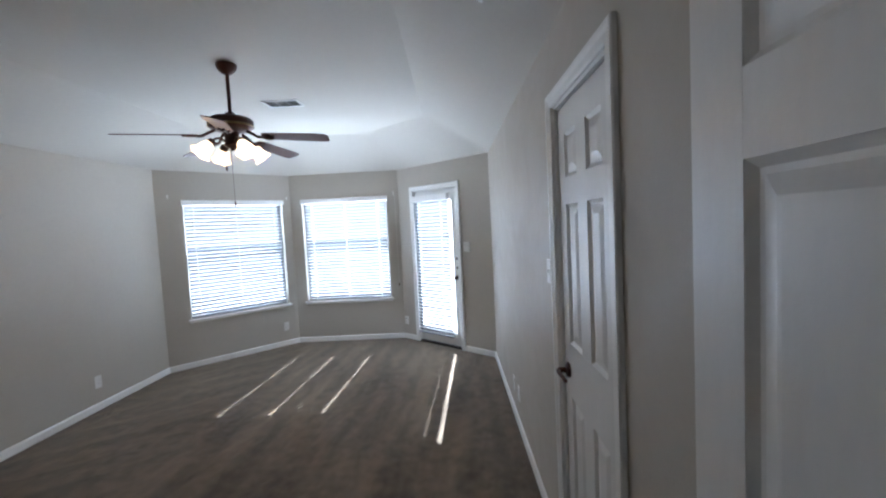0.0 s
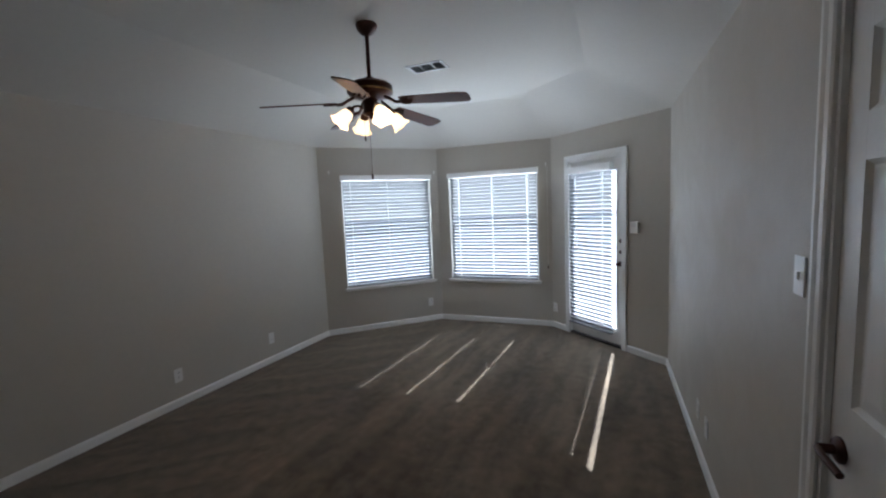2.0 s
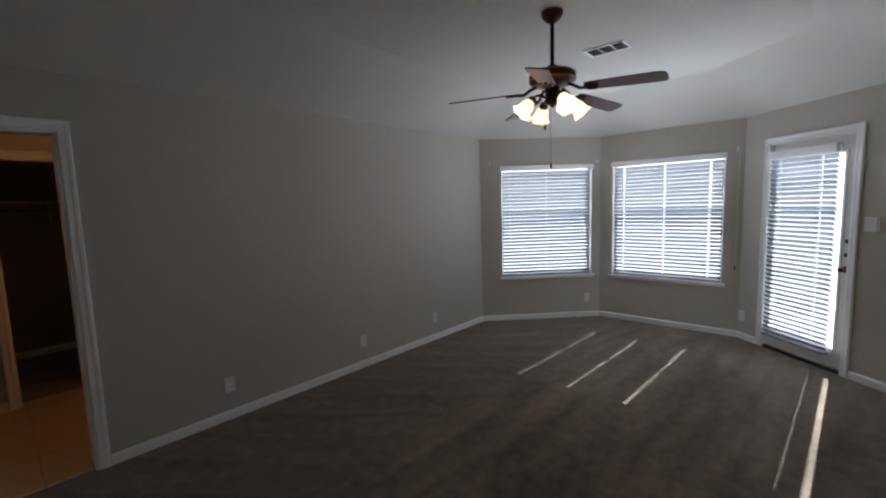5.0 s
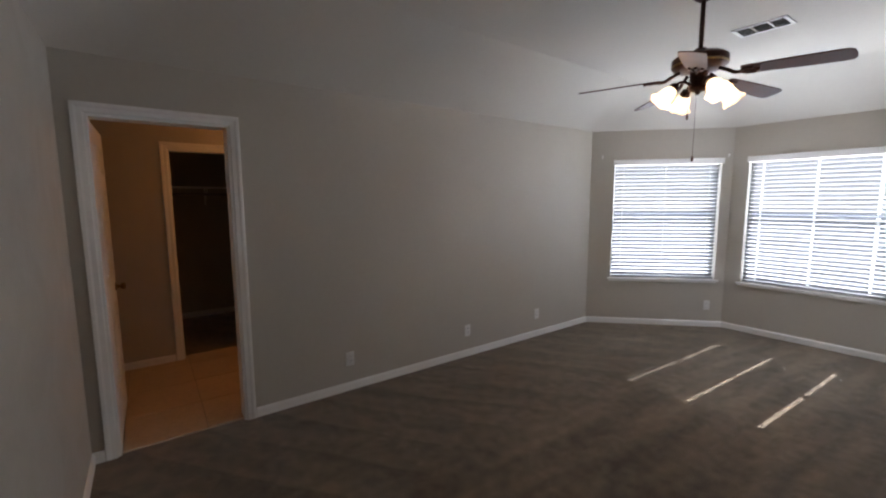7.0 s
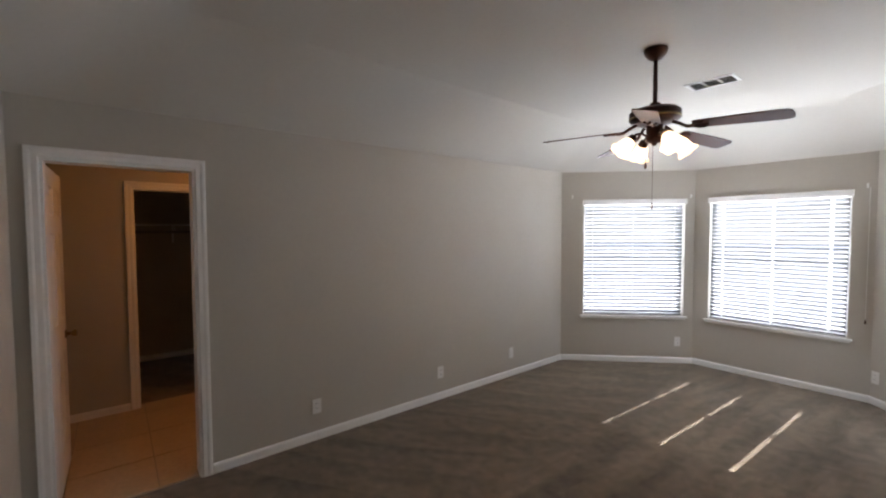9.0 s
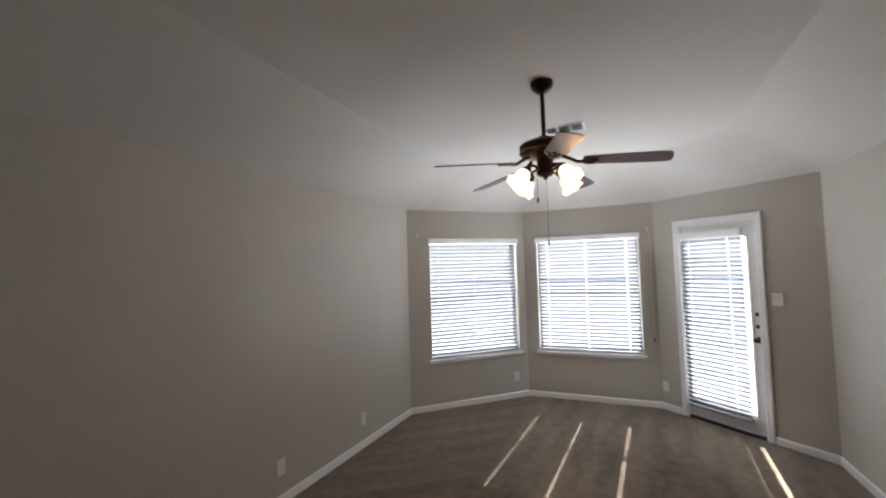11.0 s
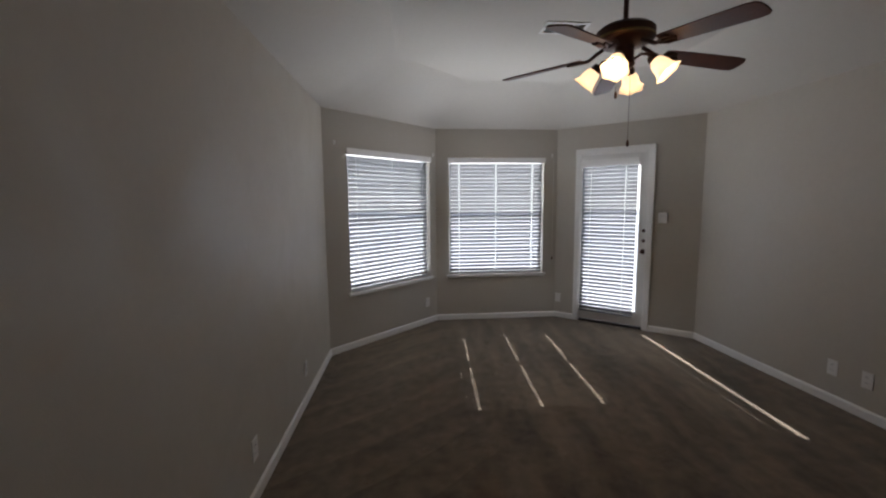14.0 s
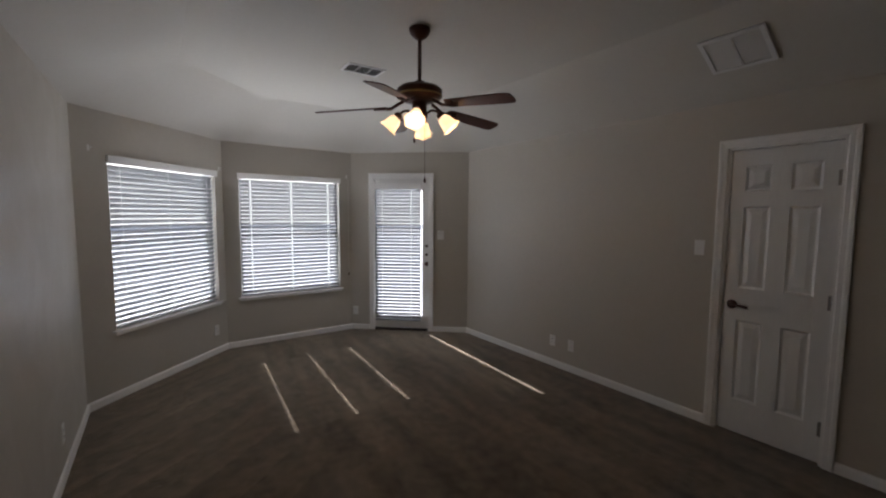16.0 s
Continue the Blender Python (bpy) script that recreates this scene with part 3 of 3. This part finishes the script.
blind("door_blind", M_B3 @ pose(DOOR3[0] + 0.035, -0.022, 0), 0.61, 0.135, 1.965, [0.10, 0.485], "white slat blind hanging on the patio door", TILT, 0.004, head=0.075, hole=(0.003, 0.0065))

# daylight: a lamp standing in for the sky before each opening
SKY_BLUE = (0.76, 0.87, 1.0)
for nm, m, s0, s1, z0, z1 in (("window_sky_fill", M_B1, *WIN1, *WIN), ("window_sky_fill", M_B2, *WIN2, *WIN), ("door_sky_fill", M_B3, DOOR3[0] + 0.05, DOOR3[1] - 0.05, 0.15, 1.95)):
    lamp(nm, "AREA", m @ pose((s0 + s1) / 2, THICK + 0.10, (z0 + z1) / 2, -90), 11.0, SKY_BLUE, size=s1 - s0 + 0.3, size_y=z1 - z0 + 0.3)
    # unseen lamps added inside each blind: slat light, down to carpet and up to ceiling
    for share, turn, watts in ((0.3, -48, 0.50), (0.8, -140, 0.46)):
        lamp(nm, "AREA", m @ pose((s0 + s1) / 2, -0.17, z0 + share * (z1 - z0), turn), watts, SKY_BLUE, size=s1 - s0, size_y=0.25)


# ---- ceiling fan ----
FAN_TURN = 2.0


def ceiling_fan():
    fan = thing("ceiling_fan", pose(1.93, 3.20, HF), "dark bronze ceiling fan, cherry blades, four lit tulip shades", "ceiling fan")
    bm = bm_new()
    lathe(bm, [(0.0, 0.0), (0.066, 0.0), (0.068, -0.012), (0.060, -0.035), (0.042, -0.055), (0.026, -0.066), (0.016, -0.07)], steps=32)
    part("canopy", bm, BRONZE, fan, "", True)
    bm = bm_new()
    tube(bm, [(0, 0, -0.06), (0, 0, -0.355)], 0.0125, 16)
    part("downrod", bm, BRONZE, fan, "", True)
    bm = bm_new()
    lathe(bm, [(0.013, -0.320), (0.030, -0.325), (0.034, -0.345), (0.080, -0.355), (0.125, -0.363), (0.145, -0.380), (0.145, -0.420), (0.136, -0.432), (0.115, -0.444), (0.070, -0.452), (0.050, -0.460)], steps=40)
    part("motor_housing", bm, BRONZE, fan, "", True)
    bm = bm_new()
    lathe(bm, [(0.144, -0.410), (0.1475, -0.414), (0.1475, -0.420), (0.144, -0.424)], steps=40)
    part("trim_band", bm, BRASS, fan, "copper-toned band", True)
    bm = bm_new()
    lathe(bm, [(0.050, -0.458), (0.047, -0.470), (0.047, -0.530), (0.052, -0.536), (0.052, -0.548), (0.040, -0.560), (0.016, -0.568), (0.010, -0.580), (0.0, -0.584)], steps=28)
    part("switch_housing", bm, BRONZE, fan, "", True)
    # blade: paddle with rounded tip, pitched, on a curved iron
    for k in range(5):
        a = FAN_TURN + 72 * k
        bm = bm_new()
        outline = [(0.215, -0.040), (0.24, -0.049), (0.45, -0.057), (0.61, -0.060), (0.648, -0.055), (0.662, -0.038), (0.666, 0.0)]
        outline = outline + [(x, -y) for x, y in outline[-2::-1]]
        up = [bm.verts.new((x, y, 0.003)) for x, y in outline]
        dn = [bm.verts.new((x, y, -0.003)) for x, y in outline]
        bm.faces.new(up)
        bm.faces.new(dn[::-1])
        for i in range(len(outline)):
            j = (i + 1) % len(outline)
            bm.faces.new((up[i], up[j], dn[j], dn[i]))
        b = part("blade", bm, BLADE, fan, "cherry-stained wooden blade")
        b.matrix_local = pose(0, 0, -0.474, 0, 0, a) @ pose(0, 0, 0, 0, 4.5, 0) @ pose(0, 0, 0, -12, 0, 0)
        bm = bm_new()
        tube(bm, [(0.10, 0, 0.03), (0.14, 0, 0.014), (0.18, 0, -0.008), (0.215, 0, -0.010)], 0.010, 8)
        for y in (-0.03, 0.03):
            tube(bm, [(0.20, 0, -0.009), (0.235, y, -0.008), (0.275, y, -0.007)], 0.007, 8)
        tube(bm, [(0.20, 0, -0.009), (0.295, 0, -0.008)], 0.007, 8)
        part("blade_iron", bm, BRONZE, b, "dark bronze blade bracket", True)
    for k in range(4):
        a = 51 + 90 * k
        turn = pose(0, 0, 0, 0, 0, a)
        bm = bm_new()
        tube(bm, [turn @ Vector(p) for p in ((0.045, 0, -0.525), (0.080, 0, -0.505), (0.110, 0, -0.512), (0.130, 0, -0.532))], 0.008, 10)
        arm = part("lamp_arm", bm, BRONZE, fan, "", True)
        tip = turn @ pose(0.128, 0, -0.529, 0, -42, 0)
        bm = bm_new()
        lathe(bm, [(0.0, 0.006), (0.022, 0.004), (0.028, -0.010), (0.029, -0.028), (0.024, -0.030)], tip)
        part("lamp_socket", bm, BRONZE, arm, "", True)
        bm = bm_new()
        lathe(bm, [(0.024, -0.022), (0.031, -0.030), (0.039, -0.046), (0.044, -0.066), (0.046, -0.086), (0.051, -0.103), (0.061, -0.117), (0.066, -0.121)], tip, 36, 0.07, 6)
        part("shade", bm, SHADE, fan, "frosted tulip glass shade, lit", True)
        bm = bm_new()
        lathe(bm, [(0.0, -0.030), (0.013, -0.034), (0.014, -0.050), (0.025, -0.070), (0.027, -0.084), (0.018, -0.100), (0.0, -0.106)], tip, 16)
        part("bulb", bm, BULB, fan, "lit warm bulb", True)
        lamp("fan_lamp", "POINT", Matrix.Translation((1.93, 3.20, HF)) @ tip @ pose(0, 0, -0.120), 0.34, (1.0, 0.60, 0.30), radius=0.03)
    for x, y, end, nm in ((0.012, -0.045, -0.93, "pull_chain"), (-0.046, -0.012, -0.68, "pull_chain")):
        bm = bm_new()
        tube(bm, [(x, y, -0.51), (x, y, end)], 0.0012, 5)
        ch = part(nm, bm, BRONZE, fan)
        bm = bm_new()
        lathe(bm, [(0.0, 0.0), (0.004, -0.004), (0.007, -0.018), (0.007, -0.034), (0.0, -0.040)], pose(x, y, end), 12)
        part("chain_fob", bm, BRONZE, ch, "", True)


ceiling_fan()


# ---- vents ----
def register(nm, m, w, d, label, slats, bars, frame_w=0.022, lip=0.006, blade=0.0035):
    """A grille: frame, dark sheet for the duct's shade behind it, slats and cross bars; its face looks down local -z.
    """
    v = thing(nm, m, label, "vent")
    bm = bm_new()
    for lo, hi in (((-w / 2, -d / 2, -lip), (-w / 2 + frame_w, d / 2, 0)), ((w / 2 - frame_w, -d / 2, -lip), (w / 2, d / 2, 0)), ((-w / 2 + frame_w, -d / 2, -lip), (w / 2 - frame_w, -d / 2 + frame_w, 0)), ((-w / 2 + frame_w, d / 2 - frame_w, -lip), (w / 2 - frame_w, d / 2, 0))):
        box(bm, lo, hi)
    part("frame", bm, GRILLE, v)
    # no hole is cut: the duct's shade is the colour of this sheet
    bm = bm_new()
    box(bm, (-w / 2 + 0.004, -d / 2 + 0.004, -0.0015), (w / 2 - 0.004, d / 2 - 0.004, -0.0005))
    part("backing", bm, DUCT_SHADE, v, "dark sheet standing in for the shade inside the duct")
    for x in bars:
        bm = bm_new()
        box(bm, (x - 0.006, -d / 2 + frame_w, -lip + 0.0005), (x + 0.006, d / 2 - frame_w, -0.002))
        part("bar", bm, GRILLE, v)
    for k in range(slats):
        bm = bm_new()
        y = -d / 2 + frame_w + (k + 0.5) * (d - 2 * frame_w) / slats
        box(bm, (-w / 2 + frame_w, -blade, -0.0006), (w / 2 - frame_w, blade, 0.0006), pose(0, y, -0.004, 35))
        part("slat", bm, GRILLE, v)


register("ceiling_register", pose(1.94, 4.10, HF - 0.001), 0.32, 0.20, "white metal supply register in the ceiling", 7, [-0.05, 0.05])
SLOPE = math.degrees(math.atan2(HF - H, TRAY))
RX, RY = 3.47, 2.01
register("return_grille", pose(RX, RY, H + (3.872 - RX) * (HF - H) / TRAY - 0.002, 0, SLOPE, 0) @ pose(0, 0, 0, 0, 0, 90), 0.35, 0.29, "white return-air grille on the sloping ceiling", 18, [0.0], 0.025, 0.010, 0.0042)


# ---- wall plates and small fittings ----
def outlet(m, switch=0):
    """A cover plate with a duplex socket, or with rocker switches."""
    nm = "light_switch" if switch else "wall_outlet"
    o = thing(nm, m, "white light switch plate on the wall" if switch else "white duplex outlet plate low on the wall", "switch" if switch else "outlet")
    w = 0.07 + 0.045 * max(0, switch - 1)
    bm = bm_new()
    box(bm, (-w / 2, -0.006, -0.057), (w / 2, -0.0005, 0.057), bevel=0.0025)
    part("cover_plate", bm, PLASTIC, o)
    if switch:
        for k in range(switch):
            bm = bm_new()
            x = (k - (switch - 1) / 2) * 0.046
            box(bm, (x - 0.006, -0.013, -0.010), (x + 0.006, -0.005, 0.012), bevel=0.002)
            part("toggle", bm, PLASTIC, o)
    else:
        for z in (-0.02, 0.02):
            bm = bm_new()
            box(bm, (-0.016, -0.0085, z - 0.014), (0.016, -0.005, z + 0.014), bevel=0.002)
            s = part("socket", bm, PLASTIC, o)
            bm = bm_new()
            for x in (-0.006, 0.006):
                box(bm, (x - 0.0012, -0.0092, z - 0.002), (x + 0.0012, -0.0084, z + 0.007))
            part("slots", bm, DARKSLOT, s)
    return o


first = outlet(M_LEFT @ pose(1.805 - 0.17, 0, 0.265))
for m in (M_LEFT @ pose(3.047 - 0.17, 0, 0.262), M_LEFT @ pose(4.062 - 0.17, 0, 0.262), M_B1 @ pose(1.405, 0, 0.265), M_B3 @ pose(0.05, 0, 0.256), M_RIGHT @ pose(5.11 - 3.45, 0, 0.266), M_RIGHT @ pose(5.11 - 3.68, 0, 0.265)):
    copy_thing(first, m)
outlet(M_RIGHT @ pose(5.11 - 2.325, 0, 1.33), 1)


def alarm_panel():
    o = thing("alarm_keypad", M_B3 @ pose(1.21, 0, 1.294), "small white alarm box on the wall beside the patio door", "keypad")
    bm = bm_new()
    box(bm, (-0.045, -0.028, -0.058), (0.045, -0.0005, 0.058), bevel=0.006)
    part("case", bm, PLASTIC, o)
    bm = bm_new()
    box(bm, (-0.03, -0.0295, 0.005), (0.03, -0.0278, 0.04), bevel=0.0005)
    part("cover", bm, GRILLE, o)


alarm_panel()


def rod_bracket(m):
    """A small bracket left over from a curtain rod."""
    o = thing("curtain_bracket", m, "small pale curtain rod bracket fixed beside the window", "bracket", "curtain brackets")
    bm = bm_new()
    box(bm, (-0.008, -0.004, -0.022), (0.008, -0.0005, 0.022), bevel=0.001)
    part("base", bm, PLASTIC, o)
    bm = bm_new()
    tube(bm, [(0, -0.003, 0.0), (0, -0.022, 0.0), (0, -0.028, 0.004), (0, -0.030, 0.010)], 0.004, 8)
    part("arm", bm, PLASTIC, o, "", True)
    return o


bracket = rod_bracket(M_B1 @ pose(0.13, 0, 2.06))
for m in (M_B1 @ pose(1.53, 0, 2.05), M_B2 @ pose(1.46, 0, 2.05)):
    copy_thing(bracket, m)


def hanging_cord():
    o = thing("blind_cord", M_B2 @ pose(1.478, -0.012, 0), "thin pale cord hanging beside the window with a dark tassel", "cord")
    bm = bm_new()
    tube(bm, [(0, 0.006, 2.03), (0, 0, 1.98), (0.001, 0, 1.4), (0, 0, 0.79)], 0.002, 6)
    part("cord", bm, CORD, o)
    bm = bm_new()
    lathe(bm, [(0.0, 0.79), (0.004, 0.785), (0.007, 0.765), (0.008, 0.745), (0.0, 0.742)], steps=12)
    part("tassel", bm, BRONZE, o, "", True)


hanging_cord()


# ---- bathroom and closet beyond the west door ----
wall("wall_bath_west", (-1.60, -0.9), (-1.60, 2.7), [(0.735 + 0.9, 1.40 + 0.9, 0, 2.045)], (0.1, 0.1), H, label="warm tan painted bathroom wall")
M_BW, _ = along((-1.60, -0.9), (-1.60, 2.7))
casing(M_BW, 0.735 + 0.9, 1.40 + 0.9, 2.045, "trim_wardrobe_door", both=True)
baseboards(M_BW, [(0.0, 0.735 + 0.9 - CAS), (1.40 + 0.9 + CAS, 3.6)])
wall("wall_bath_north", (-1.60, 2.7), (-THICK, 2.7), (), (0, 0), H, label="warm tan painted bathroom wall")
wall("wall_bath_south", (-THICK, -0.9), (-1.60, -0.9), (), (0, 0), H, label="warm tan painted bathroom wall")
wall("wall_bath_east", (-0.02, 0.05), (-0.02, -0.9), (), (0, 0), H, thick=-0.10, label="warm tan painted bathroom wall")
polygon_object("ceiling_bath", [(-1.74, -1.0, H), (0.0, -1.0, H), (0.0, 2.8, H), (-1.74, 2.8, H)], CEIL, "white painted bathroom ceiling", "ceiling", True)
polygon_object("floor_bath", [(-1.66, -1.0, -0.008), (-0.02, -1.0, -0.008), (-0.02, 2.8, -0.008), (-1.66, 2.8, -0.008)], GROUT, "grey grout bed under bathroom tiles", "floor")
polygon_object("floor_wardrobe", [(-3.4, 0.0, -0.004), (-1.66, 0.0, -0.004), (-1.66, 2.4, -0.004), (-3.4, 2.4, -0.004)], CARPET, "dark taupe carpet in the walk-in closet", "carpet")
wall("wall_wardrobe_west", (-3.30, 0.1), (-3.30, 2.3), (), (0.1, 0.1), H, label="painted closet wall")
wall("wall_wardrobe_north", (-3.30, 2.3), (-1.73, 2.3), (), (0, 0), H, label="painted closet wall")
wall("wall_wardrobe_south", (-1.73, 0.1), (-3.30, 0.1), (), (0, 0), H, label="painted closet wall")
M_WW, L_WW = along((-3.30, 0.1), (-3.30, 2.3))
baseboards(M_WW, [(0.0, L_WW)])
polygon_object("ceiling_wardrobe", [(-3.5, 0.0, H), (-1.66, 0.0, H), (-1.66, 2.5, H), (-3.5, 2.5, H)], CEIL, "white painted closet ceiling", "ceiling", True)


def closet_shelf():
    o = thing("closet_shelf", M_WW, "white closet shelf with a hanging rod on the wall", "shelf")
    bm = bm_new()
    box(bm, (0.02, -0.32, 1.72), (L_WW - 0.02, -0.001, 1.738), bevel=0.002)
    part("board", bm, TRIM, o)
    bm = bm_new()
    tube(bm, [(0.02, -0.28, 1.64), (L_WW - 0.02, -0.28, 1.64)], 0.016, 12)
    part("rod", bm, NICKEL, o, "metal hanging rod", True)
    for s in (0.4, 1.1, 1.8):
        bm = bm_new()
        box(bm, (s - 0.01, -0.30, 1.712), (s + 0.01, -0.001, 1.7195))
        box(bm, (s - 0.01, -0.012, 1.50), (s + 0.01, -0.001, 1.712))
        tube(bm, [(s, -0.28, 1.71), (s, -0.01, 1.52)], 0.006, 8)
        tube(bm, [(s, -0.28, 1.71), (s, -0.28, 1.64)], 0.006, 8)
        part("bracket", bm, TRIM, o)


closet_shelf()


def bath_light():
    o = thing("bathroom_light", pose(-0.85, 1.95, H), "round frosted ceiling light, lit warm, in the bathroom", "ceiling light")
    bm = bm_new()
    lathe(bm, [(0.0, 0.0), (0.15, 0.0), (0.15, -0.02), (0.14, -0.025)], steps=32)
    part("base", bm, BRONZE, o, "", True)
    bm = bm_new()
    lathe(bm, [(0.138, -0.024), (0.13, -0.05), (0.10, -0.08), (0.05, -0.095), (0.0, -0.10)], steps=32)
    part("shade", bm, SHADE, o, "frosted glass bowl", True)


bath_light()
lamp("bathroom_lamp", "POINT", pose(-0.85, 1.95, H - 0.16), 1.6, (1.0, 0.44, 0.13), radius=0.06)

# ---- hall behind the entry door ----
wall("wall_hall_south", (4.1, -1.5), (2.5, -1.5), (), (0, 0), H, label="greige painted hall wall")
wall("wall_hall_west", (2.5, -1.5), (2.5, 0.04), (), (0.1, 0), H, label="greige painted hall wall")
wall("wall_hall_east", (4.1, 0.04), (4.1, -1.5), (), (0, 0.1), H, label="greige painted hall wall")
polygon_object("ceiling_hall", [(2.4, -1.6, H), (4.2, -1.6, H), (4.2, 0.06, H), (2.4, 0.06, H)], CEIL, "white hall ceiling", "ceiling", True)
polygon_object("floor_hall", [(2.4, -1.6, 0), (4.2, -1.6, 0), (4.2, 0.05, 0), (2.4, 0.05, 0)], CARPET, "taupe hall carpet", "carpet")

# ---- closet behind the east door ----
wall("wall_closet_east", (4.75, 2.6), (4.75, 1.2), (), (0.1, 0.1), H, label="painted closet wall")
wall("wall_closet_north", (3.99, 2.6), (4.75, 2.6), (), (0, 0), H, label="painted closet wall")
wall("wall_closet_south", (4.75, 1.2), (4.0, 1.2), (), (0, 0), H, label="painted closet wall")
polygon_object("ceiling_closet", [(3.95, 1.1, H), (4.9, 1.1, H), (4.9, 2.75, H), (3.95, 2.75, H)], CEIL, "white closet ceiling", "ceiling", True)
polygon_object("floor_closet", [(3.87, 1.1, -0.003), (4.9, 1.1, -0.003), (4.9, 2.75, -0.003), (3.87, 2.75, -0.003)], CARPET, "taupe closet carpet", "carpet")

# ---- bathroom tiles ----
tile_parent = bpy.data.objects["floor_bath"]
bm = bm_new()
TS = 0.47
box(bm, (0.003, 0.003, 0.0), (TS - 0.003, TS - 0.003, 0.009), bevel=0.0015)
tile_data = mesh_of("tile", bm, TILE)
for i in range(4):
    for j in range(9):
        tl = new("tile", tile_data)
        tl.parent = tile_parent
        wide = 1.0 if i < 3 else 0.55
        tl.matrix_local = pose(-0.035 - i * TS - wide * TS, -0.98 + j * TS - 0.12, -0.0075) @ Matrix.Diagonal((wide, 1, 1, 1))
